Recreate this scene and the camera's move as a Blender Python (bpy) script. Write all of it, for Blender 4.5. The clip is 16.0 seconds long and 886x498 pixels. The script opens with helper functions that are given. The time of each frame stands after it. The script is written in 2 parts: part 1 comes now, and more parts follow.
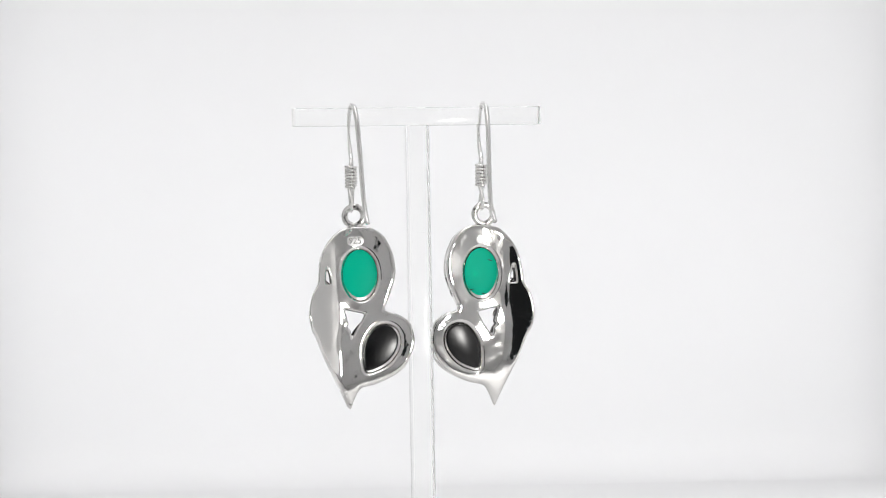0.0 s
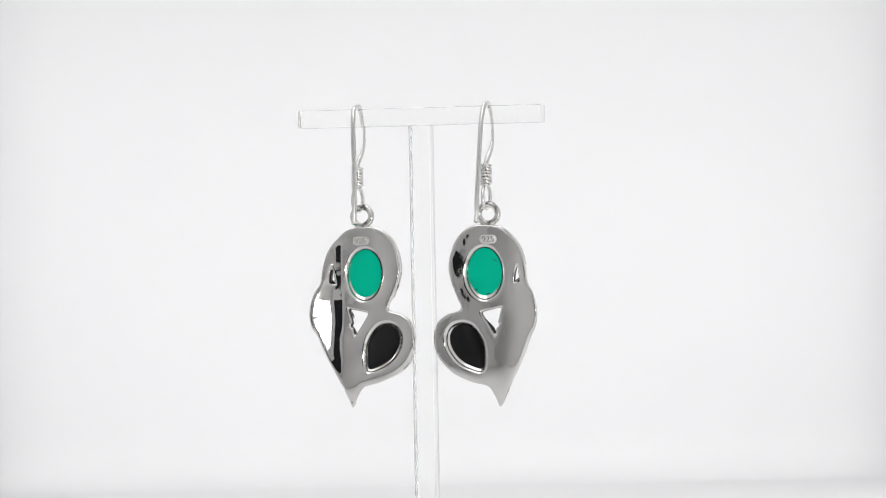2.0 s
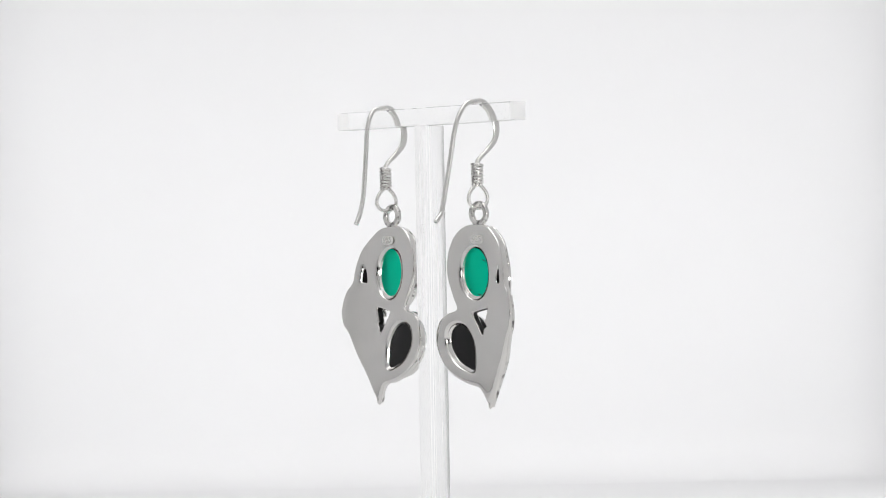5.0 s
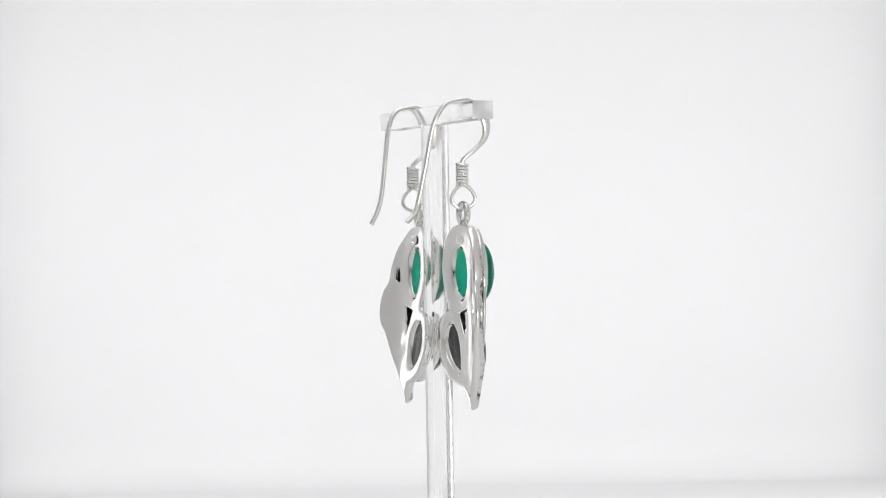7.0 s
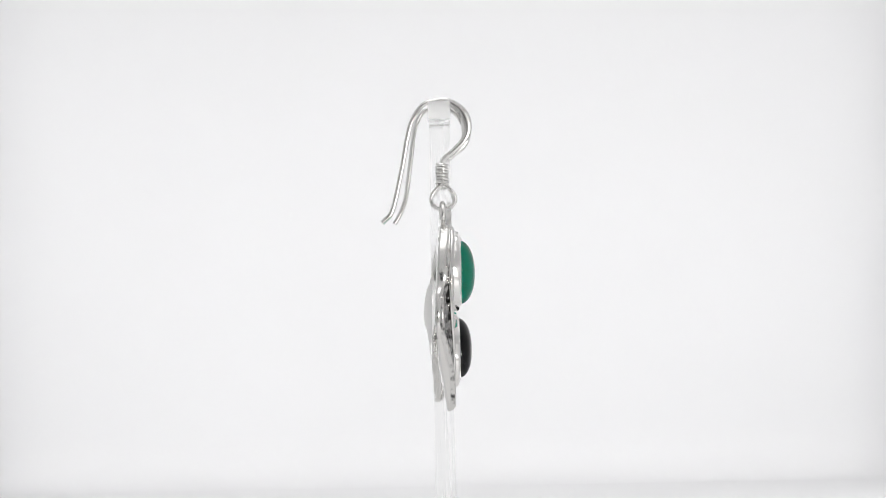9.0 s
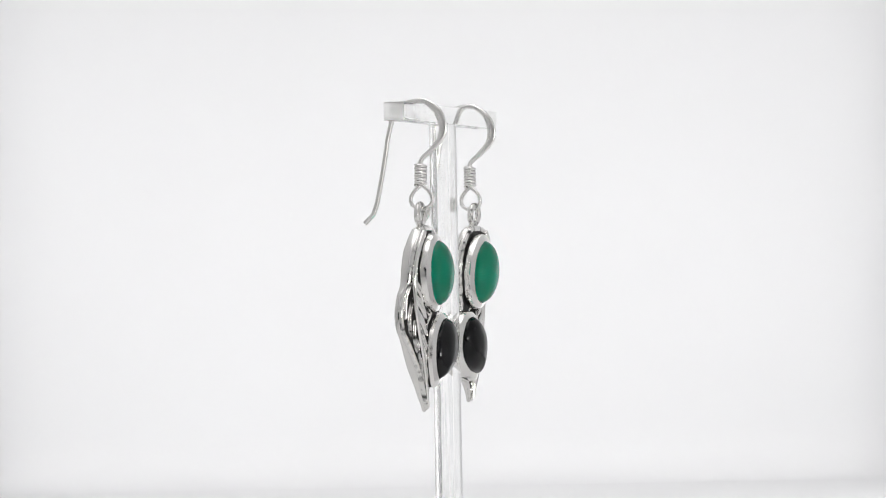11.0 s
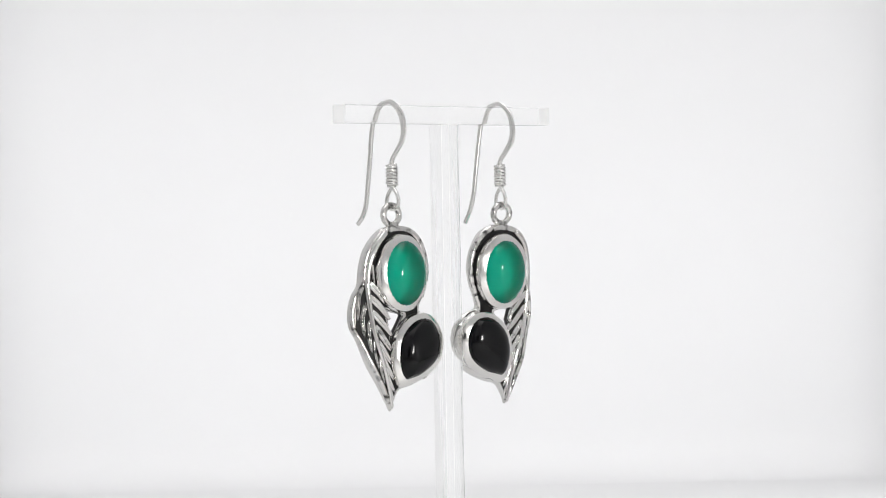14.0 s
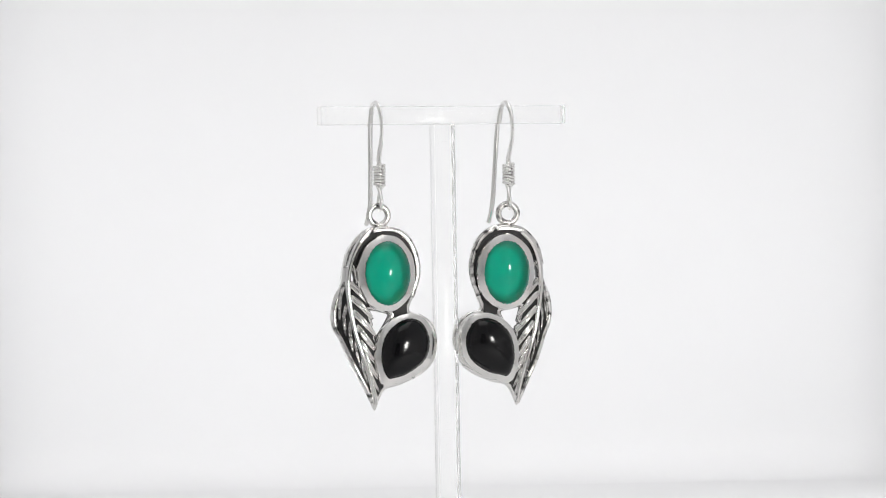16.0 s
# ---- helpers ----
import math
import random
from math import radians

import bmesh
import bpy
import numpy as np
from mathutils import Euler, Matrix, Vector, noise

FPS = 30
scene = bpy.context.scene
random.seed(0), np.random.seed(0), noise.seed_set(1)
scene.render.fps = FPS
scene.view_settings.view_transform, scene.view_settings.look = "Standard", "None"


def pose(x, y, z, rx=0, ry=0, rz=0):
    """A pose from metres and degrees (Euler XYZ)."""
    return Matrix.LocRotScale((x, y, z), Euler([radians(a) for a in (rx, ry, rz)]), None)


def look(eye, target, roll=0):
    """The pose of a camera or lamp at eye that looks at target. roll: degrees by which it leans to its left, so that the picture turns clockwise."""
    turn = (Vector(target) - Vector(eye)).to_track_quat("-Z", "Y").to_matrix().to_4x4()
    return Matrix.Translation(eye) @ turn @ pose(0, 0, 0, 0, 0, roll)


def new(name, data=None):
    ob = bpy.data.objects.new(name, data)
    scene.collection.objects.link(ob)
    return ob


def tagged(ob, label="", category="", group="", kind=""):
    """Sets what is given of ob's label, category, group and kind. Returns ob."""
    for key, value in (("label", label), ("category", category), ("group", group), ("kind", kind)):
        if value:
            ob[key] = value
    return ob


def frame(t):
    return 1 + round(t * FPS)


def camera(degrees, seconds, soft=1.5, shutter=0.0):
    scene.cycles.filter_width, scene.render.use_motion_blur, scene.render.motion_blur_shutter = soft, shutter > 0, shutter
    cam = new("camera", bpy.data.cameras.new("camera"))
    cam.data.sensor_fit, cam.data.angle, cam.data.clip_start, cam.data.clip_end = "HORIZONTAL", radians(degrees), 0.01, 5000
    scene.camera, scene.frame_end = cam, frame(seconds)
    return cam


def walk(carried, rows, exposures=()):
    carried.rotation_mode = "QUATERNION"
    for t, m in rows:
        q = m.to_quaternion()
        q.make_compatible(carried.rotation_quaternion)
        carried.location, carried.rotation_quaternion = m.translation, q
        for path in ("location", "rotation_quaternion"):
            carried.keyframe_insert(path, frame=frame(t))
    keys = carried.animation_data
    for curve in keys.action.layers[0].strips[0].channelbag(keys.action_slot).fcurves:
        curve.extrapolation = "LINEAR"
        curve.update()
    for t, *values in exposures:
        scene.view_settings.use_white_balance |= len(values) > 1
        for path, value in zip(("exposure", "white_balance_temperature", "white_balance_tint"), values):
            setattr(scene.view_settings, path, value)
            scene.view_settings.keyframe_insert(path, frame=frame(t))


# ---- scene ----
MM = 0.001
FLOOR = 0.0783           # height of the hook ends' level above the floor


def turn(t):
    """The turntable's angle in degrees."""
    return 89.79 - 11.001 * (t - 9) + 0.0161 * (t - 9) ** 2


# ---- camera ----
EYE = Vector((0.0, -0.4552, FLOOR - 0.00427))
AIM = EYE + Vector((math.sin(radians(0.247)), math.cos(radians(0.247)), math.tan(radians(-0.012))))
cam = camera(18.60, 16.0, soft=1.0)
walk(cam, [(0.0, look(EYE, AIM, -1.03)), (16.0, look(EYE, AIM, -1.03))])

# ---- world, lamps, exposure ----
world = bpy.data.worlds.new("dim_room")
scene.world = world
world.use_nodes = True
world.node_tree.nodes["Background"].inputs[0].default_value = (0.9, 0.95, 1.0, 1)
world.node_tree.nodes["Background"].inputs[1].default_value = 0.012
scene.view_settings.exposure = 0.015


def area(name, m, w, h, watts, colour=(1, 1, 1)):
    data = bpy.data.lights.new(name, "AREA")
    data.shape, data.size, data.size_y, data.energy, data.color = "RECTANGLE", w, h, watts, colour
    ob = new(name, data)
    ob.matrix_world = m
    return ob


# three unseen lamps, added to light the backdrop evenly
area("backdrop_fill_top", look((0.0, 0.19, 0.535), (0.005, 0.39, 0.0)), 0.27, 0.12, 0.285, (0.993, 0.995, 1.0))
area("backdrop_fill_side", look((-0.138, 0.17, 0.088), (-0.02, 0.40, 0.055)), 0.03, 0.165, 0.178, (0.993, 0.995, 1.0))
area("backdrop_fill_side", look((0.142, 0.17, 0.088), (0.02, 0.40, 0.055)), 0.03, 0.165, 0.178, (0.993, 0.995, 1.0))
# added lamp facing up: brightens the ceiling that the bezels mirror
area("ceiling_fill", look((0.0, -0.17, 0.455), (0.0, -0.17, 0.56)), 0.28, 0.36, 0.74, (1.0, 0.985, 0.965))
area("front_lamp", look((0.118, -0.246, 0.0725), (0, 0, 0.068)), 0.023, 0.037, 0.165, (1.0, 0.98, 0.95))

# ---- materials ----


def material(name, colour, rough=0.5, metal=0.0, spots=(400, 0.06), bump=(2500, 0.05, 0.00002), rough_var=0.05, patch=None, stretch=1.0, **more):
    """A principled material with colour and roughness varied at two scales, and a fine relief."""
    m = bpy.data.materials.new(name)
    m.use_nodes = True
    nt = m.node_tree
    b = nt.nodes["Principled BSDF"]
    co = nt.nodes.new("ShaderNodeTexCoord")
    big, fine = nt.nodes.new("ShaderNodeTexNoise"), nt.nodes.new("ShaderNodeTexNoise")
    big.inputs["Scale"].default_value, big.inputs["Detail"].default_value = spots[0], 4
    fine.inputs["Scale"].default_value, fine.inputs["Detail"].default_value = bump[0], 3
    grain = nt.nodes.new("ShaderNodeMapping")
    grain.inputs["Scale"].default_value = (1, 1, stretch)
    nt.links.new(co.outputs["Object"], grain.inputs["Vector"])
    for n in (big, fine):
        nt.links.new(grain.outputs["Vector"], n.inputs["Vector"])
    mix = nt.nodes.new("ShaderNodeMix")
    mix.data_type = "RGBA"
    mix.inputs["A"].default_value = (*[c * (1 - spots[1]) for c in colour], 1)
    mix.inputs["B"].default_value = (*[min(1, c * (1 + spots[1])) for c in colour], 1)
    if patch:
        edge = nt.nodes.new("ShaderNodeMapRange")
        edge.inputs["From Min"].default_value, edge.inputs["From Max"].default_value = patch
        nt.links.new(big.outputs["Fac"], edge.inputs["Value"])
        nt.links.new(edge.outputs["Result"], mix.inputs["Factor"])
    else:
        nt.links.new(big.outputs["Fac"], mix.inputs["Factor"])
    nt.links.new(mix.outputs["Result"], b.inputs["Base Color"])
    rr = nt.nodes.new("ShaderNodeMapRange")
    rr.inputs["To Min"].default_value, rr.inputs["To Max"].default_value = max(0, rough - rough_var), rough + rough_var
    nt.links.new(big.outputs["Fac"], rr.inputs["Value"])
    nt.links.new(rr.outputs["Result"], b.inputs["Roughness"])
    bm = nt.nodes.new("ShaderNodeBump")
    bm.inputs["Strength"].default_value, bm.inputs["Distance"].default_value = bump[1], bump[2]
    nt.links.new(fine.outputs["Fac"], bm.inputs["Height"])
    nt.links.new(bm.outputs["Normal"], b.inputs["Normal"])
    b.inputs["Metallic"].default_value = metal
    for key, value in more.items():
        b.inputs[key.replace("_", " ")].default_value = value
    return m


SILVER = material("polished_silver", (0.90, 0.89, 0.875), 0.06, 1.0, (350, 0.03), (1800, 0.06, 0.00003), 0.03)
WIRE = material("silver_wire", (0.95, 0.945, 0.93), 0.24, 1.0, (700, 0.04), (3000, 0.10, 0.00003), 0.05)
PATINA = material("antiqued_silver", (0.40, 0.395, 0.39), 0.16, 1.0, (1000, 0.85), (2500, 0.4, 0.00006), 0.08, (0.30, 0.62))
ANTIQUE = material("worn_silver", (0.50, 0.495, 0.485), 0.14, 1.0, (800, 0.78), (2200, 0.3, 0.00005), 0.06, (0.32, 0.5))
BEZEL = material("burnished_silver", (0.97, 0.96, 0.94), 0.17, 1.0, (450, 0.03), (1500, 0.12, 0.00004), 0.06)
STAMPED = material("stamped_silver", (0.92, 0.915, 0.90), 0.45, 1.0, (900, 0.08), (4000, 0.5, 0.00008), 0.08)
OXIDE = material("oxidised_silver", (0.02, 0.0195, 0.019), 0.45, 0.3, (900, 0.4), (3500, 0.4, 0.00006), 0.1)
GREEN = material("green_agate", (0.0, 0.295, 0.19), 0.6, 0.0, (260, 0.07), (900, 0.02, 0.00001), 0.03,
                 Transmission_Weight=0.72, Subsurface_Weight=1.0, Subsurface_Radius=(0.4, 1.0, 0.8), Subsurface_Scale=0.004, IOR=1.22, Specular_IOR_Level=0.0, Coat_Weight=1.0, Coat_IOR=1.36, Coat_Roughness=0.015)
# far lighter tint on back and hidden rings, to brighten light through the stone
GREEN_BACK = material("ground_lightened_agate", (0.0, 1.0, 0.63), 0.40, 0.0, (260, 0.05), (2500, 0.1, 0.00002), 0.05,
                      Transmission_Weight=0.8, IOR=1.22, Specular_IOR_Level=0.0)
FLECK = material("dark_inclusion", (0.01, 0.06, 0.045), 0.5)
ONYX = material("black_onyx", (0.005, 0.005, 0.006), 0.13, 0.0, (300, 0.3), (900, 0.02, 0.00001), 0.02, IOR=1.38)
ONYX_BACK = material("ground_black_onyx", (0.006, 0.006, 0.007), 0.2, 0.0, (300, 0.3), (2500, 0.1, 0.00002), 0.03, IOR=1.46)
ACRYLIC = material("clear_acrylic", (0.988, 0.99, 0.985), 0.06, 0.0, (120, 0.004), (500, 0.05, 0.00004), 0.03,
                   Transmission_Weight=1.0, IOR=1.16, Specular_IOR_Level=0.0)
FROSTED = material("sawn_acrylic_end", (0.985, 0.98, 0.965), 0.5, 0.0, (300, 0.02), (1500, 0.1, 0.00005), 0.05,
                   Transmission_Weight=0.9, IOR=1.03)
CUT = material("cut_acrylic_edge", (0.985, 0.987, 0.98), 0.26, 0.0, (900, 0.025), (1600, 0.3, 0.0002), 0.1, stretch=0.03,
               Transmission_Weight=0.97, IOR=1.07)
PAPER = material("white_backdrop_paper", (0.80, 0.80, 0.805), 0.85, 0.0, (18, 0.012), (900, 0.05, 0.0001))
GREY = material("matt_tent_fabric", (0.80, 0.80, 0.803), 0.9, 0.0, (25, 0.03), (1200, 0.1, 0.0002))
SIDE = material("light_grey_tent_fabric", (0.71, 0.71, 0.713), 0.9, 0.0, (25, 0.03), (1200, 0.1, 0.0002))
FABRIC = material("white_tent_fabric", (0.88, 0.88, 0.885), 0.9, 0.0, (25, 0.02), (1200, 0.1, 0.0002))

# ---- mesh tools; lengths in millimetres ----


def mesh_object(name, verts, faces, mats, parent=None, label="", smooth=True, angle=None):
    me = bpy.data.meshes.new(name)
    me.from_pydata([tuple(c * MM for c in v) for v in verts], [], faces)
    for m in mats if isinstance(mats, (list, tuple)) else [mats]:
        me.materials.append(m)
    bm = bmesh.new()
    bm.from_mesh(me)
    bmesh.ops.recalc_face_normals(bm, faces=bm.faces)
    bm.to_mesh(me)
    bm.free()
    me.polygons.foreach_set("use_smooth", [smooth] * len(me.polygons))
    if angle:
        me.set_sharp_from_angle(angle=radians(angle))
    ob = new(name, me)
    ob.parent = parent
    return tagged(ob, label)


def catmull(points, steps, closed=True):
    """A smooth curve through the points."""
    p = np.array(points, float)
    n = len(p)
    out = []
    for i in range(n if closed else n - 1):
        if closed:
            a, b, c, d = (p[(i + k) % n] for k in (-1, 0, 1, 2))
        else:
            a, b, c, d = (p[min(max(i + k, 0), n - 1)] for k in (-1, 0, 1, 2))
        for k in range(steps):
            t = k / steps
            out.append(0.5 * (2 * b + (c - a) * t + (2 * a - 5 * b + 4 * c - d) * t ** 2 + (3 * b - a - 3 * c + d) * t ** 3))
    if not closed:
        out.append(p[-1])
    return np.array(out)


def even(curve, n):
    """A closed curve resampled to n even steps."""
    c = np.vstack([curve, curve[:1]])
    s = np.concatenate([[0], np.cumsum(np.linalg.norm(np.diff(c, axis=0), axis=1))])
    q = np.linspace(0, s[-1], n, endpoint=False)
    return np.stack([np.interp(q, s, c[:, k]) for k in range(2)], 1)


def grown(curve, d):
    """A closed convex curve grown outwards by d."""
    t = np.roll(curve, -1, 0) - np.roll(curve, 1, 0)
    n = np.stack([t[:, 1], -t[:, 0]], 1)
    n /= np.linalg.norm(n, axis=1)[:, None] + 1e-9
    mid = curve.mean(0)
    if np.sum((curve - mid) * n) < 0:
        n = -n
    return curve + n * d


def depth(points, polygons):
    """Signed distance of points to a shape with holes, positive inside."""
    best = np.full(len(points), 1e9)
    inside = np.zeros(len(points), bool)
    for poly in polygons:
        for a, b in zip(poly, np.roll(poly, -1, 0)):
            ab = b - a
            t = np.clip(((points - a) @ ab) / (ab @ ab + 1e-12), 0, 1)
            best = np.minimum(best, np.linalg.norm(points - a - t[:, None] * ab, axis=1))
            hit = (a[1] > points[:, 1]) != (b[1] > points[:, 1])
            x = a[0] + (points[:, 1] - a[1]) / (b[1] - a[1] + 1e-12) * ab[0]
            inside ^= hit & (points[:, 0] < x)
    return np.where(inside, best, -best)


def tube(path, radius, sides=14, flat=None):
    """Verts and faces of a wire along a path; flat(i) gives its half width and half thickness where it is hammered."""
    p = np.array(path, float)
    n = len(p)
    tan = np.gradient(p, axis=0)
    tan /= np.linalg.norm(tan, axis=1)[:, None]
    ref = np.array([1.0, 0.02, 0.01])
    verts, faces = [], []
    for i in range(n):
        side = np.cross(tan[i], ref)
        if np.linalg.norm(side) < 0.2:
            side = np.cross(tan[i], (0.0, 0.3, 1.0))
        side /= np.linalg.norm(side)
        up = np.cross(side, tan[i])
        w, h = flat(i / (n - 1)) if flat else (radius, radius)
        for k in range(sides):
            a = 2 * math.pi * k / sides
            verts.append(tuple(p[i] + side * w * math.cos(a) + up * h * math.sin(a)))
    for i in range(n - 1):
        for k in range(sides):
            a, b = i * sides + k, i * sides + (k + 1) % sides
            faces.append((a, b, b + sides, a + sides))
    faces += [tuple(range(sides)), tuple(range((n - 1) * sides, n * sides))]
    return verts, faces


def ring(centre, radius, wire, axis, steps=48, sides=14):
    """Verts and faces of a closed wire ring about the x or y axis."""
    verts, faces = [], []
    for i in range(steps):
        a = 2 * math.pi * i / steps
        for k in range(sides):
            b = 2 * math.pi * k / sides
            r, off = radius + wire * math.cos(b), wire * math.sin(b)
            p = (off, r * math.cos(a), r * math.sin(a)) if axis == "x" else (r * math.cos(a), off, r * math.sin(a))
            verts.append(tuple(c + d for c, d in zip(centre, p)))
            j, l = (i + 1) % steps, (k + 1) % sides
            faces.append((i * sides + k, i * sides + l, j * sides + l, j * sides + k))
    return verts, faces


def loft(rings, close_first=True, close_last=True):
    """Verts and faces through rings of equal length."""
    n = len(rings[0])
    verts = [tuple(p) for r in rings for p in r]
    faces = [(i * n + k, i * n + (k + 1) % n, (i + 1) * n + (k + 1) % n, (i + 1) * n + k) for i in range(len(rings) - 1) for k in range(n)]
    if close_first:
        faces.append(tuple(range(n)))
    if close_last:
        faces.append(tuple(range((len(rings) - 1) * n, len(rings) * n)))
    return verts, faces


# ---- the light tent: only the backdrop is in view, the rest added for reflections ----


def backdrop():
    """White sheet: a floor that bends up into the back wall."""
    back, r, rows = 400.0, 16.0, []
    prof = [(-520.0, 0.0)] + [(back - r + r * math.sin(a), r - r * math.cos(a)) for a in np.linspace(0, math.pi / 2, 10)] + [(back, 560.0)]
    xs = np.linspace(-163, 167, 9)
    for off in (0.0, 4.0):
        for y, z in prof:
            rows.append([(x, y + (off if z > 2 else 0), z - (off if z <= 2 else 0)) for x in xs])
    n, m = len(xs), len(prof)
    verts = [v for row in rows for v in row]
    faces = []
    for s in (0, m):
        for i in range(m - 1):
            for k in range(n - 1):
                a = (s + i) * n + k
                faces.append((a, a + 1, a + n + 1, a + n))
    for i in range(m - 1):
        for k in (0, n - 1):
            a, b = i * n + k, (m + i) * n + k
            faces.append((a, a + n, b + n, b))
    for i in (0, m - 1):
        for k in range(n - 1):
            a, b = i * n + k, (m + i) * n + k
            faces.append((a, a + 1, b + 1, b))
    ob = mesh_object("backdrop", verts, faces, PAPER)
    tagged(ob, "seamless white paper sweep, floor bending into the back", "backdrop", kind="structure")


def panel(name, lo, hi, label, mat=None):
    x0, y0, z0 = lo
    x1, y1, z1 = hi
    v = [(x, y, z) for x in (x0, x1) for y in (y0, y1) for z in (z0, z1)]
    f = [(0, 1, 3, 2), (4, 6, 7, 5), (0, 4, 5, 1), (2, 3, 7, 6), (0, 2, 6, 4), (1, 5, 7, 3)]
    return tagged(mesh_object(name, v, f, mat or FABRIC, smooth=False), label, "wall", kind="structure")


def tent():
    panel("wall_west", (-175, -520, 0), (-165, 410, 560), "unseen light grey fabric side of the light tent, added for reflections", SIDE)
    panel("wall_east", (169, -520, 0), (179, 410, 560), "unseen light grey fabric side of the light tent, added for reflections", SIDE)
    tagged(panel("ceiling", (-177, -520, 561), (181, 410, 570), "unseen white fabric roof of the light tent, added for reflections"), category="ceiling")
    # the front has an opening for the lens, sized to mirror dark in the silver
    label = "unseen light grey fabric front of the light tent, added for reflections"
    panel("wall_front", (-165, -486, 0), (-64, -480, 560), label, GREY)
    panel("wall_front", (86, -486, 0), (169, -480, 560), label, GREY)
    panel("wall_front", (-64, -486, 165), (86, -480, 560), label, GREY)


# ---- the display stand ----
BAR = (-19.2, 22.8, -3.5, 0.1, 16.6, 19.55)   # x, x, y, y, z, z about the turning axis
UP = FLOOR / MM


def rounded_box(lo, hi, r):
    """A box with rounded edges."""
    bm = bmesh.new()
    bmesh.ops.create_cube(bm, size=1)
    for v in bm.verts:
        for k in range(3):
            v.co[k] = lo[k] if v.co[k] < 0 else hi[k]
    bmesh.ops.bevel(bm, geom=list(bm.edges), offset=r, segments=3, affect="EDGES", profile=0.5)
    verts, faces = [tuple(v.co) for v in bm.verts], [tuple(v.index for v in f.verts) for f in bm.faces]
    bm.free()
    return verts, faces


def display_stand():
    root = new("earring_stand")
    tagged(root, "clear acrylic T-shaped earring stand with square post", "display stand")
    x0, x1, y0, y1, z0, z1 = BAR
    cx, cy = (x0 + x1) / 2, (y0 + y1) / 2
    v, f = rounded_box((x0, y0, z0 + UP), (x1, y1, z1 + UP), 0.07)
    bar = mesh_object("crossbar", v, f, [ACRYLIC, FROSTED, CUT], root, "clear acrylic crossbar with frosted sawn ends", angle=20)
    for poly in bar.data.polygons:
        poly.material_index = 1 if abs(poly.normal.x) > 0.8 else 2 if max(abs(poly.normal.y), abs(poly.normal.z)) < 0.97 or abs(poly.normal.z) > 0.8 else 0
    v, f = rounded_box((cx - 1.8, cy - 1.78, 0.0), (cx + 1.8, cy + 1.78, z0 + UP - 0.06), 0.07)
    post = mesh_object("post", v, f, [ACRYLIC, CUT, FROSTED], root, "clear acrylic square post with sawn sides", angle=20)
    for poly in post.data.polygons:
        poly.material_index = 1 if abs(poly.normal.x) > 0.97 else 0 if abs(poly.normal.y) > 0.97 else 2
    return root


# ---- the earrings ----
# Pendant shapes: u runs from the ring outwards to the feather's side, z upwards; both in mm.
OUTLINE = [(1.7, -0.6), (3.8, -2.0), (5.5, -4.5), (6.3, -7.6), (6.6, -10.1), (7.6, -12.0), (8.2, -14.9), (7.9, -17.4), (6.9, -19.3),
           (5.5, -22.8), (3.6, -26.6), (2.2, -29.6), (1.4, -31.05), (0.6, -29.3), (-0.5, -27.6), (-3.1, -26.9), (-6.1, -25.5),
           (-8.4, -23.3), (-9.5, -20.9), (-9.6, -18.7), (-8.8, -16.6), (-7.0, -15.3), (-4.9, -14.5), (-5.5, -12.5), (-6.5, -9.6),
           (-6.8, -7.3), (-6.2, -4.4), (-4.7, -1.8), (-2.1, -0.4)]
DROP = [(-1.35, -24.8), (-1.05, -21.5), (-1.7, -19.2), (-3.2, -17.4), (-4.95, -17.0), (-6.5, -17.7), (-7.2, -19.3), (-6.9, -21.2),
        (-5.5, -23.2), (-3.6, -24.4)]
FACE = [(-0.72, -25.6), (-0.1, -25.0), (0.4, -23.5), (0.52, -21.4), (-0.2, -18.7), (-2.0, -16.75), (-4.2, -15.9), (-6.3, -16.5), (-7.55, -18.6), (-7.6, -20.8),
        (-6.6, -23.0), (-4.0, -24.85), (-1.6, -25.55)]
GAP = np.array([(2.1, -14.3), (-1.4, -15.1), (-0.9, -16.1), (0.95, -19.1), (1.2, -17.7), (1.8, -17.3), (1.4, -16.8)])
SLOT = np.array([(4.9, -7.2), (4.5, -8.6), (4.35, -10.1), (5.2, -10.1), (5.1, -8.6)])
BACK, FRONT = -1.2, -3.0                       # the plate's two faces
OVAL_MID = (-0.7, -8.25)


def oval(a, b, n=96, drop=0.0):
    return np.array([(OVAL_MID[0] + a * math.cos(t), OVAL_MID[1] - drop + b * math.sin(t)) for t in np.linspace(0, 2 * math.pi, n, endpoint=False)])


def curl(u, z):
    """How far the feather bends back: sharply beside the oval, in a long sweep below it."""
    e = max(0.0, u - 3.1)
    high = 0.17 * e * e if e < 1.76 else 0.527 + 0.6 * (e - 1.76)
    e = max(0.0, u - 2.6)
    low = 0.11 * e * e if e < 2.6 else 0.744 + 0.572 * (e - 2.6)
    k = min(1.0, max(0.0, (-9.0 - z) / 5.0))
    k = k * k * (3 - 2 * k)
    return high + (low - high) * k


def back_wave(u, z, seed):
    """Slight unevenness of the hand-polished back."""
    e = min(4.4, max(-5.5, u - OVAL_MID[0]))
    low = min(1.0, max(0.0, (-13.0 - z) / 6.0))
    dish = -0.2 + (0.42 if seed < 5 else 0.42 if e > 0 else 0.2) * math.log(math.cosh(e / 3.5)) - (0.01 * e if seed < 5 else -0.06 * e)
    return (1 - 0.65 * low) * dish + 0.10 * noise.noise((u * 0.24 + seed, z * 0.24, seed)) + 0.010 * noise.noise((u * 0.8, z * 0.8, seed + 5))


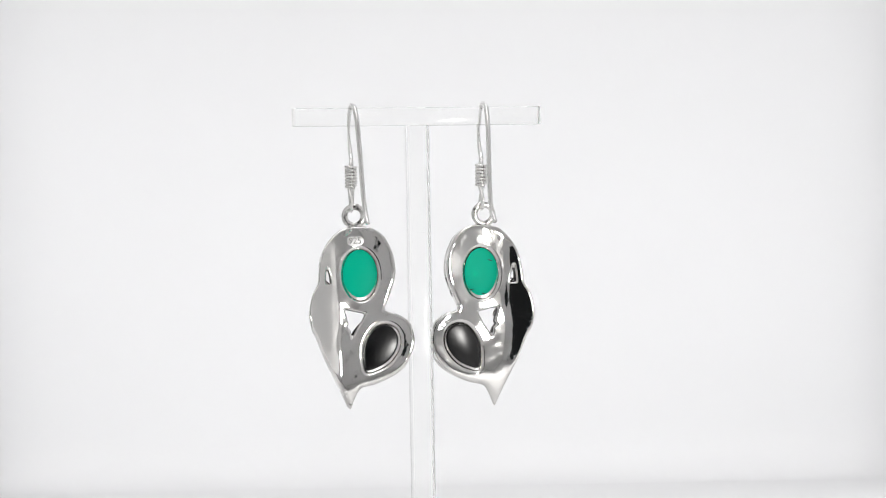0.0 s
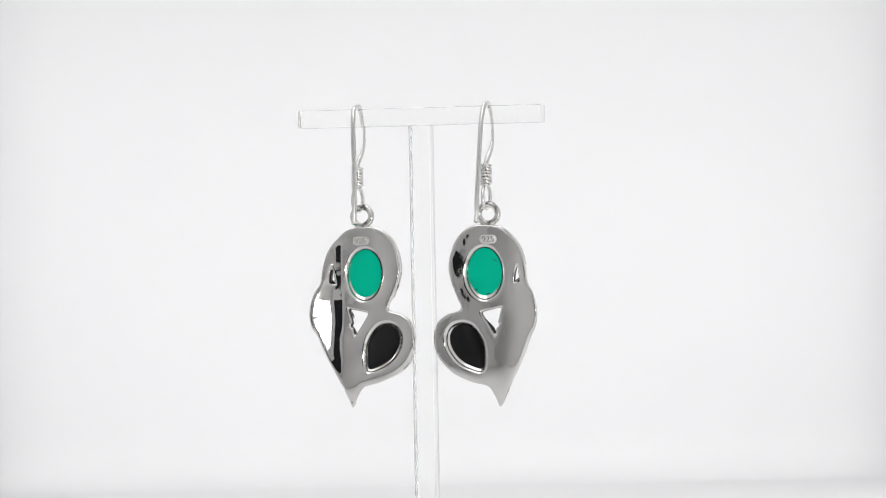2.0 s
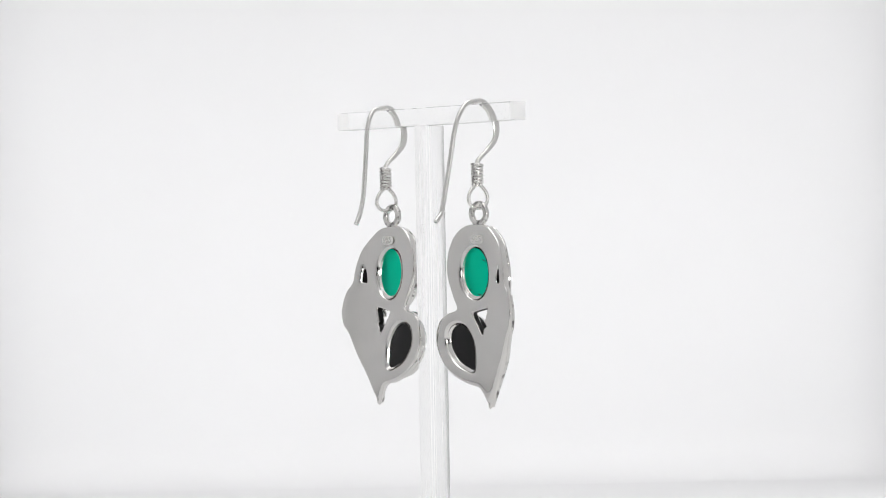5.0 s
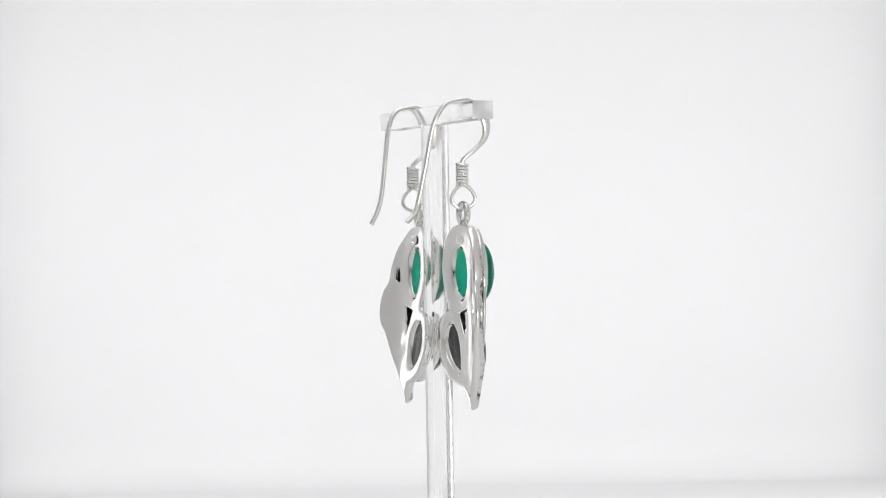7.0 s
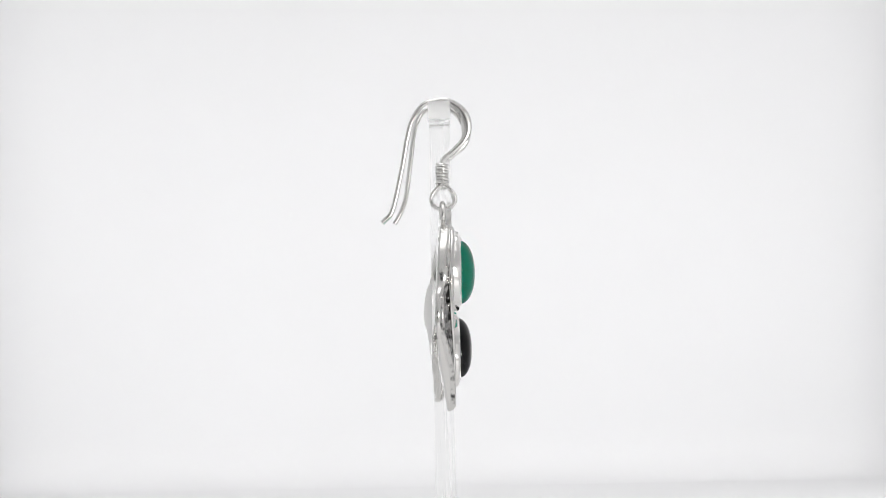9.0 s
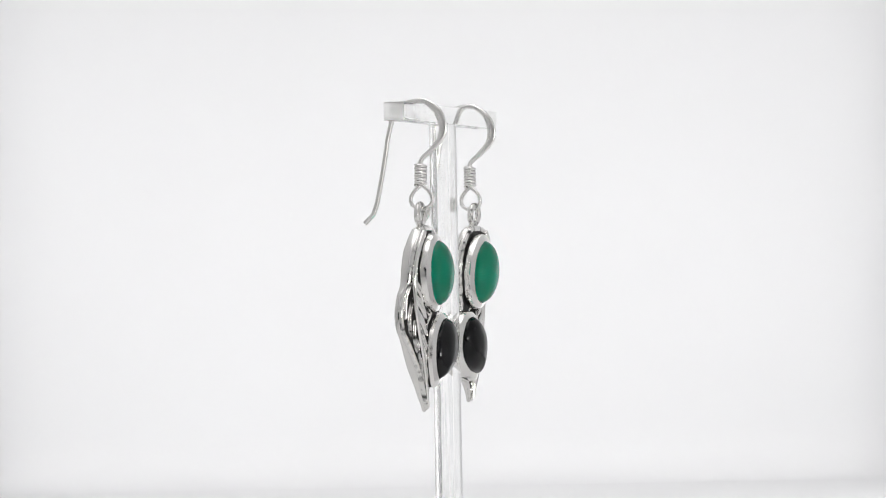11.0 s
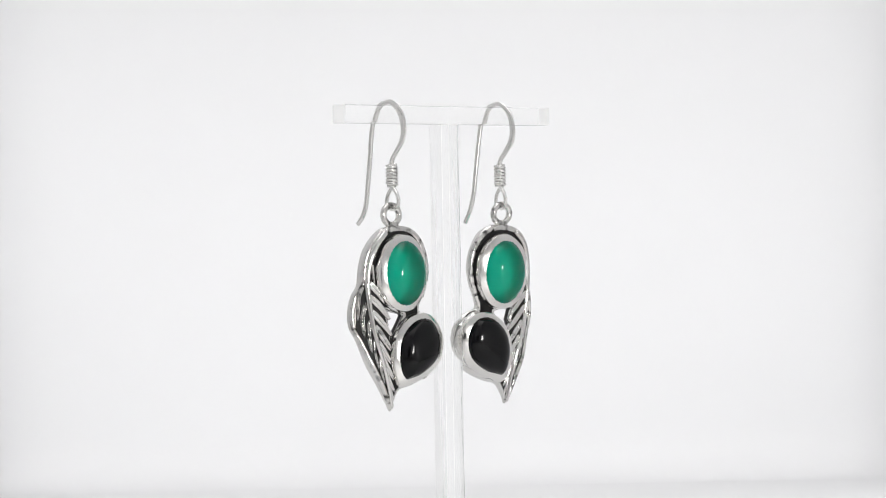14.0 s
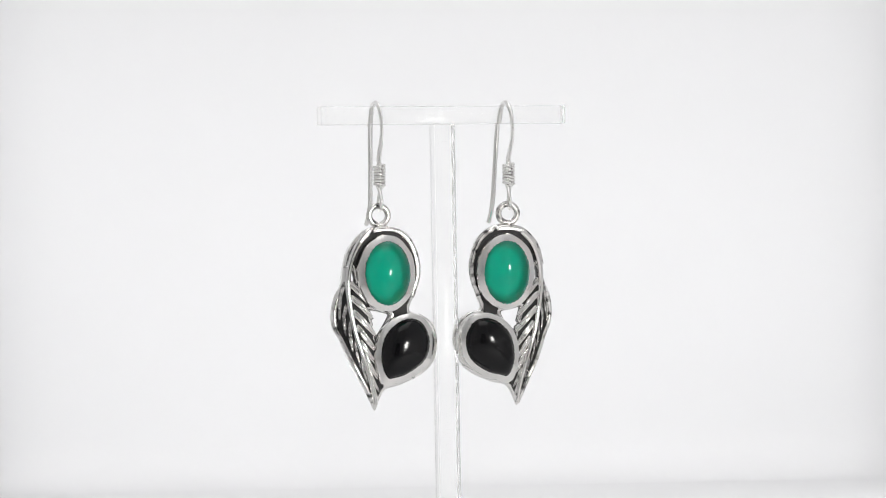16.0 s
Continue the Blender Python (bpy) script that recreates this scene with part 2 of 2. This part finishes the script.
def sink(u, z):
    """How far the outer vane's front lies below the rest of the front."""
    return 0.7 * min(1.0, max(0.0, (u - 5.0) / 2)) * min(1.0, max(0.0, (-9.0 - z) / 3))


def pillow(d, r):
    """Roundness of an edge: the drop below the face at the depth d from the rim."""
    q = np.clip(1 - d / r, 0, 1)
    return r * (1 - np.sqrt(np.clip(1 - q * q, 0, 1)))


def plate(side, place, parent, seed):
    step = 0.16
    shapes = [catmull(OUTLINE, 7), catmull(DROP, 7), oval(2.9, 4.25, 64, 0.3), GAP, SLOT]
    us, zs = np.arange(-9.8, 8.8, step), np.arange(-31.6, 0.4, step)
    grid = np.stack(np.meshgrid(us, zs, indexing="ij"), -1).reshape(-1, 2)
    d = depth(grid, shapes)
    nz = len(zs)
    keep = d > -1.5 * step
    # the outer row slides onto the rim
    eps = 0.01
    rim = np.where((d <= 0) & (d > -3 * step))[0]
    g = np.stack([depth(grid[rim] + (eps, 0), shapes) - d[rim], depth(grid[rim] + (0, eps), shapes) - d[rim]], 1) / eps
    g /= np.linalg.norm(g, axis=1)[:, None] + 1e-9
    grid[rim] -= g * d[rim][:, None]
    rim_d = np.maximum(depth(grid, shapes[:1]), 0)
    dark_d = np.minimum(np.abs(depth(grid, [GAP])), np.abs(depth(grid, [SLOT])))
    hole_d = np.minimum(np.abs(depth(grid, [shapes[1]])), np.abs(depth(grid, [shapes[2]])))
    d = np.maximum(d, 0)
    # the front stays silver under the stones, to brighten their edges
    under = np.maximum(depth(grid, [oval(4.1, 5.6, 64)]), depth(grid, [catmull(FACE, 7)]))
    index, verts, faces, tone = {}, [], [], []
    cells = []
    for i in range(len(us) - 1):
        for k in range(nz - 1):
            q = (i * nz + k, i * nz + k + 1, (i + 1) * nz + k + 1, (i + 1) * nz + k)
            if sum(keep[j] for j in q) == 4 and max(d[j] for j in q) > 0:
                cells.append(q)

    def vertex(j, back):
        key = (j, back)
        if key not in index:
            u, z = grid[j]
            wave = back_wave(u, z, seed)
            thin = 0.85 * min(1.0, max(0.0, (-23.0 - z) / 7.0)) ** 2
            y = (BACK - thin - pillow(d[j], 0.32) - 0.08 * max(0.0, 1 - rim_d[j] / 1.0) ** 2 - 0.42 * max(0.0, 1 - hole_d[j] / 0.55) + wave + 0.02 * math.exp(-rim_d[j] / 0.9) * noise.noise((u * 2.0, z * 2.0, seed + 9))) if back else (FRONT + sink(u, z) + pillow(d[j], 0.45))
            index[key] = len(verts)
            verts.append(place(u, y, z))
        return index[key]

    from collections import Counter
    edges = Counter()
    for q in cells:
        for a, b in zip(q, q[1:] + q[:1]):
            edges[(min(a, b), max(a, b))] += 1
        faces.append(tuple(vertex(j, True) for j in q))
        tone.append(0)
        faces.append(tuple(vertex(j, False) for j in reversed(q)))
        tone.append(0 if under[q[0]] > 0 else 1 if min(d[j] for j in q) > 0.45 and grid[q[0]][0] < 7.1 else 0)
    for (a, b), n in edges.items():
        if n == 1:
            faces.append((vertex(a, True), vertex(b, True), vertex(b, False), vertex(a, False)))
            tone.append(1 if dark_d[a] < 0.3 else 2)
    ob = mesh_object("back_plate", verts, faces, [SILVER, OXIDE, BEZEL], parent, "polished silver back plate, blackened on its front")
    ob.data.polygons.foreach_set("material_index", tone)
    bm = bmesh.new()
    bm.from_mesh(ob.data)
    bmesh.ops.remove_doubles(bm, verts=bm.verts, dist=0.06 * MM)
    bm.to_mesh(ob.data)
    bm.free()


def setting(name, curve, height, wide, place, parent, label, seed, point=None, flare=0.0):
    """A bezel: a collar round a stone, sloping in to a burnished, uneven edge."""
    n = len(curve)
    prof = [(0.8, FRONT + 0.3), (1.02, FRONT + 0.05), (1.04, FRONT - 0.25), (1.02, FRONT - 0.42), (1.06, FRONT - 0.5), (1.0, height + 0.5), (0.9, height + 0.16),
            (0.30, height - 0.22), (0.06, height - 0.30), (-0.1, height - 0.12), (-0.05, FRONT + 0.2)]
    out = (curve - curve.mean(0)) / np.linalg.norm(curve - curve.mean(0), axis=1)[:, None]
    spread = np.clip(-0.9 * out[:, 0] - 0.3 * out[:, 1], 0, 1)
    rings = []
    for j, (off, y) in enumerate(prof):
        c = grown(curve, off * wide)
        if point is not None:
            near = np.exp(-(np.linalg.norm(curve - point, axis=1) / 0.9) ** 2)[:, None]
            c = c + near * off * (point - curve.mean(0)) / np.linalg.norm(point - curve.mean(0)) * 0.55
        c = c + out * (flare * (1, 1, 0.95, 0.85, 0.8, 0.4, 0.1, 0, 0, 0, 0)[j] * spread)[:, None]
        row = []
        for k in range(n):
            w = (0.012 * (-1) ** (k // 2) + 0.03 * noise.noise((k * 0.7, j * 0.2, seed))) if j in (8, 9) else 0.04 * noise.noise((k * 0.13, j * 0.25, seed))
            mid = curve.mean(0)
            p = mid + (c[k] - mid) * (1 + w * 0.6)
            row.append(place(p[0], y + w, p[1]))
        rings.append(row)
    v, f = loft(rings, False, False)
    m = len(prof)
    f += [((m - 1) * n + k, (m - 1) * n + (k + 1) % n, (k + 1) % n, k) for k in range(n)]
    collar = mesh_object(name, v, f, [BEZEL, OXIDE], parent, label, angle=24)
    for poly in collar.data.polygons:
        poly.material_index = 1 if max(poly.vertices) < 4 * n and flare * spread[min(poly.vertices) % n] < 0.25 else 0
    return collar


def stone(name, back_curve, curve, rim, top, full, mats, place, parent, label):
    """A cabochon with a flat back, seen through the plate, and a domed front."""
    mid = curve.mean(0)
    rings = [[place(p[0], -1.98, p[1]) for p in back_curve.mean(0) + (back_curve - back_curve.mean(0)) * 0.9],
             [place(p[0], -2.05, p[1]) for p in back_curve],
             [place(p[0], FRONT + 0.25, p[1]) for p in back_curve],
             [place(p[0], FRONT + 0.20, p[1]) for p in curve]]
    for a in np.linspace(0, 1, 15)[:-1]:
        r = math.cos(a * math.pi / 2) ** full
        h = rim - 0.15 + (top - rim + 0.15) * math.sin(a * math.pi / 2)
        if r < 0.02:
            continue
        rings.append([place(p[0], h, p[1]) for p in mid + (curve - mid) * r])
    rings.append([place(p[0], top, p[1]) for p in mid + (curve - mid) * 0.02])
    v, f = loft(rings)
    gem = mesh_object(name, v, f, mats, parent, label, angle=35)
    n = len(curve)
    for poly in gem.data.polygons:
        poly.material_index = 1 if max(poly.vertices) < 4 * n else 0
    return gem


def seat(hole, inner, place, parent):
    """The ledge round a stone's back, sloping in from the hole in the plate."""
    rings = []
    for k, y in ((-0.08, BACK - 0.42), (0.12, BACK - 0.50), (0.75, -1.88), (1.0, -1.97), (1.08, -2.2), (0.0, -2.4)):
        rings.append([place(p[0], y, p[1]) for p in hole + (inner - hole) * k])
    n, m = len(hole), len(rings)
    v, f = loft(rings, False, False)
    f += [((m - 1) * n + k, (m - 1) * n + (k + 1) % n, (k + 1) % n, k) for k in range(n)]
    return mesh_object("stone_seat", v, f, BEZEL, parent, "bright silver ledge round the stone's back", angle=50)


def blade(name, points, width, height, place, parent, mat=None, label=""):
    """A tapered, ridged barb lying on the plate's front."""
    c = catmull(points, 8, closed=False)
    n = len(c)
    t = np.gradient(c, axis=0)
    t /= np.linalg.norm(t, axis=1)[:, None]
    side = np.stack([-t[:, 1], t[:, 0]], 1)
    rings = []
    for i in range(n):
        s = i / (n - 1)
        w = width * (0.35 + 0.65 * math.sin(math.pi * min(1, 0.25 + s * 0.72)) ** 0.8) * (1 if s < 0.9 else 0.75)
        row = []
        for off, h in ((-1, 0.0), (-0.88, 0.62), (-0.5, 1.0), (-0.12, 0.78), (0.0, 0.55), (0.14, 0.72), (0.5, 0.85), (0.88, 0.45), (1, 0.0)):
            u, z = c[i] + side[i] * w * off
            row.append(place(u, FRONT + 0.12 - h * height * (0.8 + 0.2 * math.sin(math.pi * s)) + sink(u, z), z))
        u, z = c[i]
        row.append(place(u, FRONT + 0.3 + sink(u, z), z))
        rings.append(row)
    v, f = loft(rings)
    return mesh_object(name, v, f, mat or PATINA, parent, label)


def hallmark(place_xz, parent, side, seed, place):
    """The fineness mark, raised in a small sunk field on the back."""
    u, z = place_xz
    face = BACK - 0.03 + max(back_wave(u + e, z, seed) for e in (-1.3, 0.0, 1.3))
    rows = []
    for grow, y in ((1.0, -0.1), (1.0, 0.03), (0.94, 0.06)):
        rows.append([(grow * (0.75 * math.cos(t) + math.copysign(0.72, math.cos(t))), y, grow * 0.75 * math.sin(t))
                     for t in np.linspace(0.05, 2 * math.pi + 0.05, 28, endpoint=False)])
    bm_v, bm_f = loft(rows)
    field = mesh_object("hallmark", [place(u + side * x, face + y, z + h) for x, y, h in bm_v], bm_f, STAMPED, parent, "stamped fineness mark field", angle=40)
    text = bpy.data.curves.new("digits", "FONT")
    text.body, text.size, text.extrude, text.offset = "925", 1.45 * MM, 0.05 * MM, 0.02 * MM
    text.align_x, text.align_y = "CENTER", "CENTER"
    tmp = new("digits_text", text)
    bpy.context.view_layer.update()
    me = bpy.data.meshes.new_from_object(tmp.evaluated_get(bpy.context.evaluated_depsgraph_get()))
    bpy.data.objects.remove(tmp)
    for v in me.vertices:
        x, y, z0 = (c / MM for c in v.co)
        v.co = [c * MM for c in place(u - side * x, face + 0.09 + z0, z + y)]
    me.materials.clear()
    me.materials.append(SILVER)
    ob = new("digits", me)
    ob.parent = field
    tagged(ob, "raised digits 925")


def ear_hook(parent, sway, tail, loop_turn, off):
    """A fish hook of wire, hammered flat at the front, with a coil and a loop; built in the plane across the bar."""
    def put(p):
        return (p[0] + off, p[1], p[2])

    pts = tail + [(sway, 0.95, 19.4), (sway, -0.9, 20.0), (sway, -3.1, 20.0), (sway, -5.35, 18.4), (sway, -6.3, 16.0), (sway, -5.9, 13.8),
                  (sway * 0.8, -4.1, 11.9), (sway * 0.4, -2.6, 10.7), (0, -2.05, 9.6), (0, -2.05, 6.2)]
    path = catmull(pts, 9, closed=False)

    def flat(s):
        f = math.exp(-((s - 0.685) / 0.09) ** 2)
        return 0.41 + 0.36 * f, 0.41 - 0.17 * f

    v, f = tube([put(p) for p in path], 0.36, 14, flat)
    hook = mesh_object("ear_hook", v, f, WIRE, parent, "bent silver hook wire, hammered flat in front")
    # coil
    turns, steps = 6.3, 150
    coil = [put((0.84 * math.cos(2 * math.pi * turns * i / steps), -2.05 + 0.84 * math.sin(2 * math.pi * turns * i / steps), 9.75 - 3.5 * i / steps))
            for i in range(steps + 1)]
    v, f = tube(coil, 0.27, 10)
    mesh_object("coil", v, f, WIRE, parent, "tightly wound silver wire coil")
    # loop: a pear-shaped eye
    la = radians(loop_turn)
    eye = []
    for i in range(41):
        t = 2 * math.pi * i / 40
        r = 1.72 * math.sin(t / 2) ** 0.75
        eye.append(put((0.34 * math.cos(t / 2) + math.sin(la) * r * math.sin(t) * 0.4, -2.15 + math.cos(la) * 2.4 * math.sin(t) * math.sin(t / 2) ** 0.6,
                        4.28 + 1.95 * math.cos(t))))
    v, f = tube(eye, 0.33, 12)
    mesh_object("loop", v, f, WIRE, parent, "pear-shaped silver wire loop")
    return hook


def earring(side, lean, yaw, sway, tail, loop_turn, flecks, label, seed, shift, swing, off, lift, bend):
    root = new("earring")
    tagged(root, label, "earring", group="pair of earrings")
    la, ya = radians(lean), radians(yaw)

    def place(u, y, z):
        # the pendant hangs from its ring and leans a little
        dy, dz = y + bend * curl(u, z) + 2.0, z - 3.2
        x, y, z = side * u, dy * math.cos(la) - dz * math.sin(la), 3.2 + dy * math.sin(la) + dz * math.cos(la)
        return (x * math.cos(ya) - y * math.sin(ya) + shift, swing - 2.0 + x * math.sin(ya) + y * math.cos(ya), z)

    ear_hook(root, sway, tail, loop_turn, off)
    v, f = ring((0, 0, 0), 1.6, 0.54, "y")
    mesh_object("hanging_ring", [place(side * x, y - 2.0, z + 1.42) for x, y, z in v], f, ANTIQUE, root, "round tarnished silver ring")
    plate(side, place, root, seed)
    # green stone in its collar
    n = 150
    back_c, oval_c = oval(2.72, 3.95, n, 0.08), oval(3.8, 5.25, n)
    gem = stone("green_stone", back_c, oval_c, -4.55, -7.2, 0.94, [GREEN, GREEN_BACK], place, root, "translucent green oval cabochon")
    seat(oval(2.9, 4.25, n, 0.3), back_c, place, root)
    setting("oval_bezel", oval_c, -4.6, 1.15, place, root, "polished silver oval bezel", seed + 1)
    drop_in = even(catmull(DROP, 10), n)
    drop_stone = even(catmull(FACE, 10), n)
    drop_back = drop_in.mean(0) + (grown(drop_in, -0.22) - drop_in.mean(0)) * 0.98 + (0.1, 0.1)
    seat(drop_in, drop_back, place, root)
    stone("black_stone", drop_back, drop_stone, -4.25 - lift, -6.6 - lift, 0.86, [ONYX, ONYX_BACK], place, root, "glossy black teardrop cabochon")
    setting("teardrop_bezel", drop_stone, -4.3 - 0.8 * lift, 1.0, place, root, "polished silver teardrop bezel", seed + 2, np.array(FACE[0]), 0.85)
    # raised rim round the oval, and the feather
    out = catmull(OUTLINE, 7)
    mid = np.array((-0.3, -9.0))
    part = np.vstack([out[23 * 7:], out[:3 * 7]])
    rim_path = [(p - mid) * 0.936 + mid for p in part]
    v, f = tube([place(u, FRONT + 0.05, z) for u, z in rim_path], 0.5, 12, lambda s: (0.3, 0.5))
    mesh_object("rim", v, f, ANTIQUE, root, "raised silver rim wire")
    # the feather: a quill with barbs on both sides and a thick outer edge
    stem = catmull([(2.2, -1.5), (3.9, -3.4), (5.15, -6.3), (5.65, -9.6), (5.4, -13.4), (4.55, -18.1), (3.1, -22.9), (1.95, -27.4), (1.45, -30.3)], 8, closed=False)
    v, f = tube([place(u, FRONT - 0.3, z) for u, z in stem], 0.4, 12, lambda s: (0.52 - 0.26 * s, 0.56 - 0.26 * s))
    quill = mesh_object("feather", v, f, SILVER, root, "curved silver feather quill with barbs")
    edge = catmull([(7.2, -12.2), (7.75, -14.9), (7.45, -17.4), (6.5, -19.4), (5.1, -22.8), (3.3, -26.4), (2.05, -29.2), (1.45, -30.6)], 8, closed=False)
    v, f = tube([place(u, FRONT + 0.05 + sink(u, z), z) for u, z in edge], 0.4, 12, lambda s: (0.36 + 0.12 * math.sin(math.pi * s), 0.42))
    mesh_object("edge", v, f, ANTIQUE, quill, "smooth bright outer edge")
    inner = [((5.4, -9.7), (3.9, -11.2), (2.2, -13.3)), ((5.3, -12.0), (3.6, -13.5), (1.6, -15.8)), ((5.0, -14.4), (3.2, -16.2), (1.15, -18.6)),
             ((4.4, -16.9), (2.8, -18.9), (1.0, -21.3)), ((3.8, -19.4), (2.5, -21.4), (0.85, -23.6)), ((3.2, -21.7), (2.05, -23.8), (0.7, -25.9)),
             ((2.6, -24.0), (1.7, -26.0), (0.75, -27.9)), ((2.1, -26.3), (1.6, -27.6), (1.0, -29.3))]
    for k, path in enumerate(inner):
        blade("barb", path, 0.62 if k < 4 else 0.52 if k < 6 else 0.36, 0.72 - 0.04 * k, place, quill, SILVER if k % 3 else ANTIQUE)
    outer = [((6.0, -9.6), (6.7, -12.0), (6.9, -15.8)), ((5.6, -12.9), (6.2, -15.4), (6.0, -18.6)), ((5.1, -15.9), (5.4, -18.2), (4.95, -21.2)),
             ((4.4, -18.9), (4.5, -20.9), (3.8, -23.8)), ((3.5, -21.9), (3.4, -23.9), (2.7, -26.4))]
    for k, path in enumerate(outer):
        blade("barb", path, 0.36 if k < 3 else 0.27, 0.42, place, quill)
    hallmark((0.0, -2.85), root, side, seed, place)
    for u, z, w, tilt in flecks:
        blade_v = [place(u + w * math.cos(t) * math.cos(tilt) - 0.07 * math.sin(t) * math.sin(tilt), y,
                         z + w * math.cos(t) * math.sin(tilt) + 0.07 * math.sin(t) * math.cos(tilt))
                   for y in (-1.955, -2.1) for t in np.linspace(0, 2 * math.pi, 8, endpoint=False)]
        f = [tuple(range(8)), tuple(range(8, 16))] + [(k, (k + 1) % 8, 8 + (k + 1) % 8, 8 + k) for k in range(8)]
        mesh_object("inclusion", blade_v, f, FLECK, gem, "dark vein in the stone")
    return root


backdrop()
tent()
STAND = display_stand()
P_TAIL = [(-0.2, 8.0, 0.1), (-0.15, 7.25, 0.8), (-0.1, 6.62, 1.4), (-0.05, 6.3, 2.1), (0.05, 5.7, 4.0), (-0.1, 4.4, 9.8), (-0.25, 3.5, 14.4), (-0.35, 2.6, 17.2)]
Q_TAIL = [(-1.4, 6.3, 0.1), (-1.2, 5.1, 2.2), (-1.05, 4.2, 5.1), (-0.85, 3.4, 10.5), (-0.6, 2.7, 15.5), (-0.5, 2.1, 17.7)]
P_X, Q_X = -9.45, 12.75
EARRING_P = earring(-1, 0.0, 2.5, -0.45, P_TAIL, 0, [(-2.4, -11.3, 0.55, 0.1), (0.6, -12.3, 0.55, 0.15), (-0.2, -12.0, 0.4, -0.1), (1.0, -6.4, 0.5, -0.4),
                                                   (1.3, -11.6, 0.5, 0.3)],
                    "silver drop earring, green oval and black teardrop stone, feather", 3.0, 0.0, 0.0, 0.28, 0.0, 0.48)
EARRING_Q = earring(1, 5.1, -3.0, -0.35, Q_TAIL, 20, [], "silver drop earring, clean green oval and black teardrop, feather", 11.0, -0.15, -1.1, 0.38, 0.35, 1.08)


def motions():
    """All turn together about the upright axis of the turntable."""
    for thing, x, y, z in ((STAND, 0, 0, 0), (EARRING_P, P_X, 0, UP), (EARRING_Q, Q_X, 0, UP)):
        rows = []
        for k in range(33):
            t = k * 0.5
            a = radians(turn(t))
            rows.append((t, pose((x * math.cos(a) - y * math.sin(a)) * MM, (x * math.sin(a) + y * math.cos(a)) * MM, z * MM, 0, 0, turn(t))))
        walk(thing, rows)


motions()
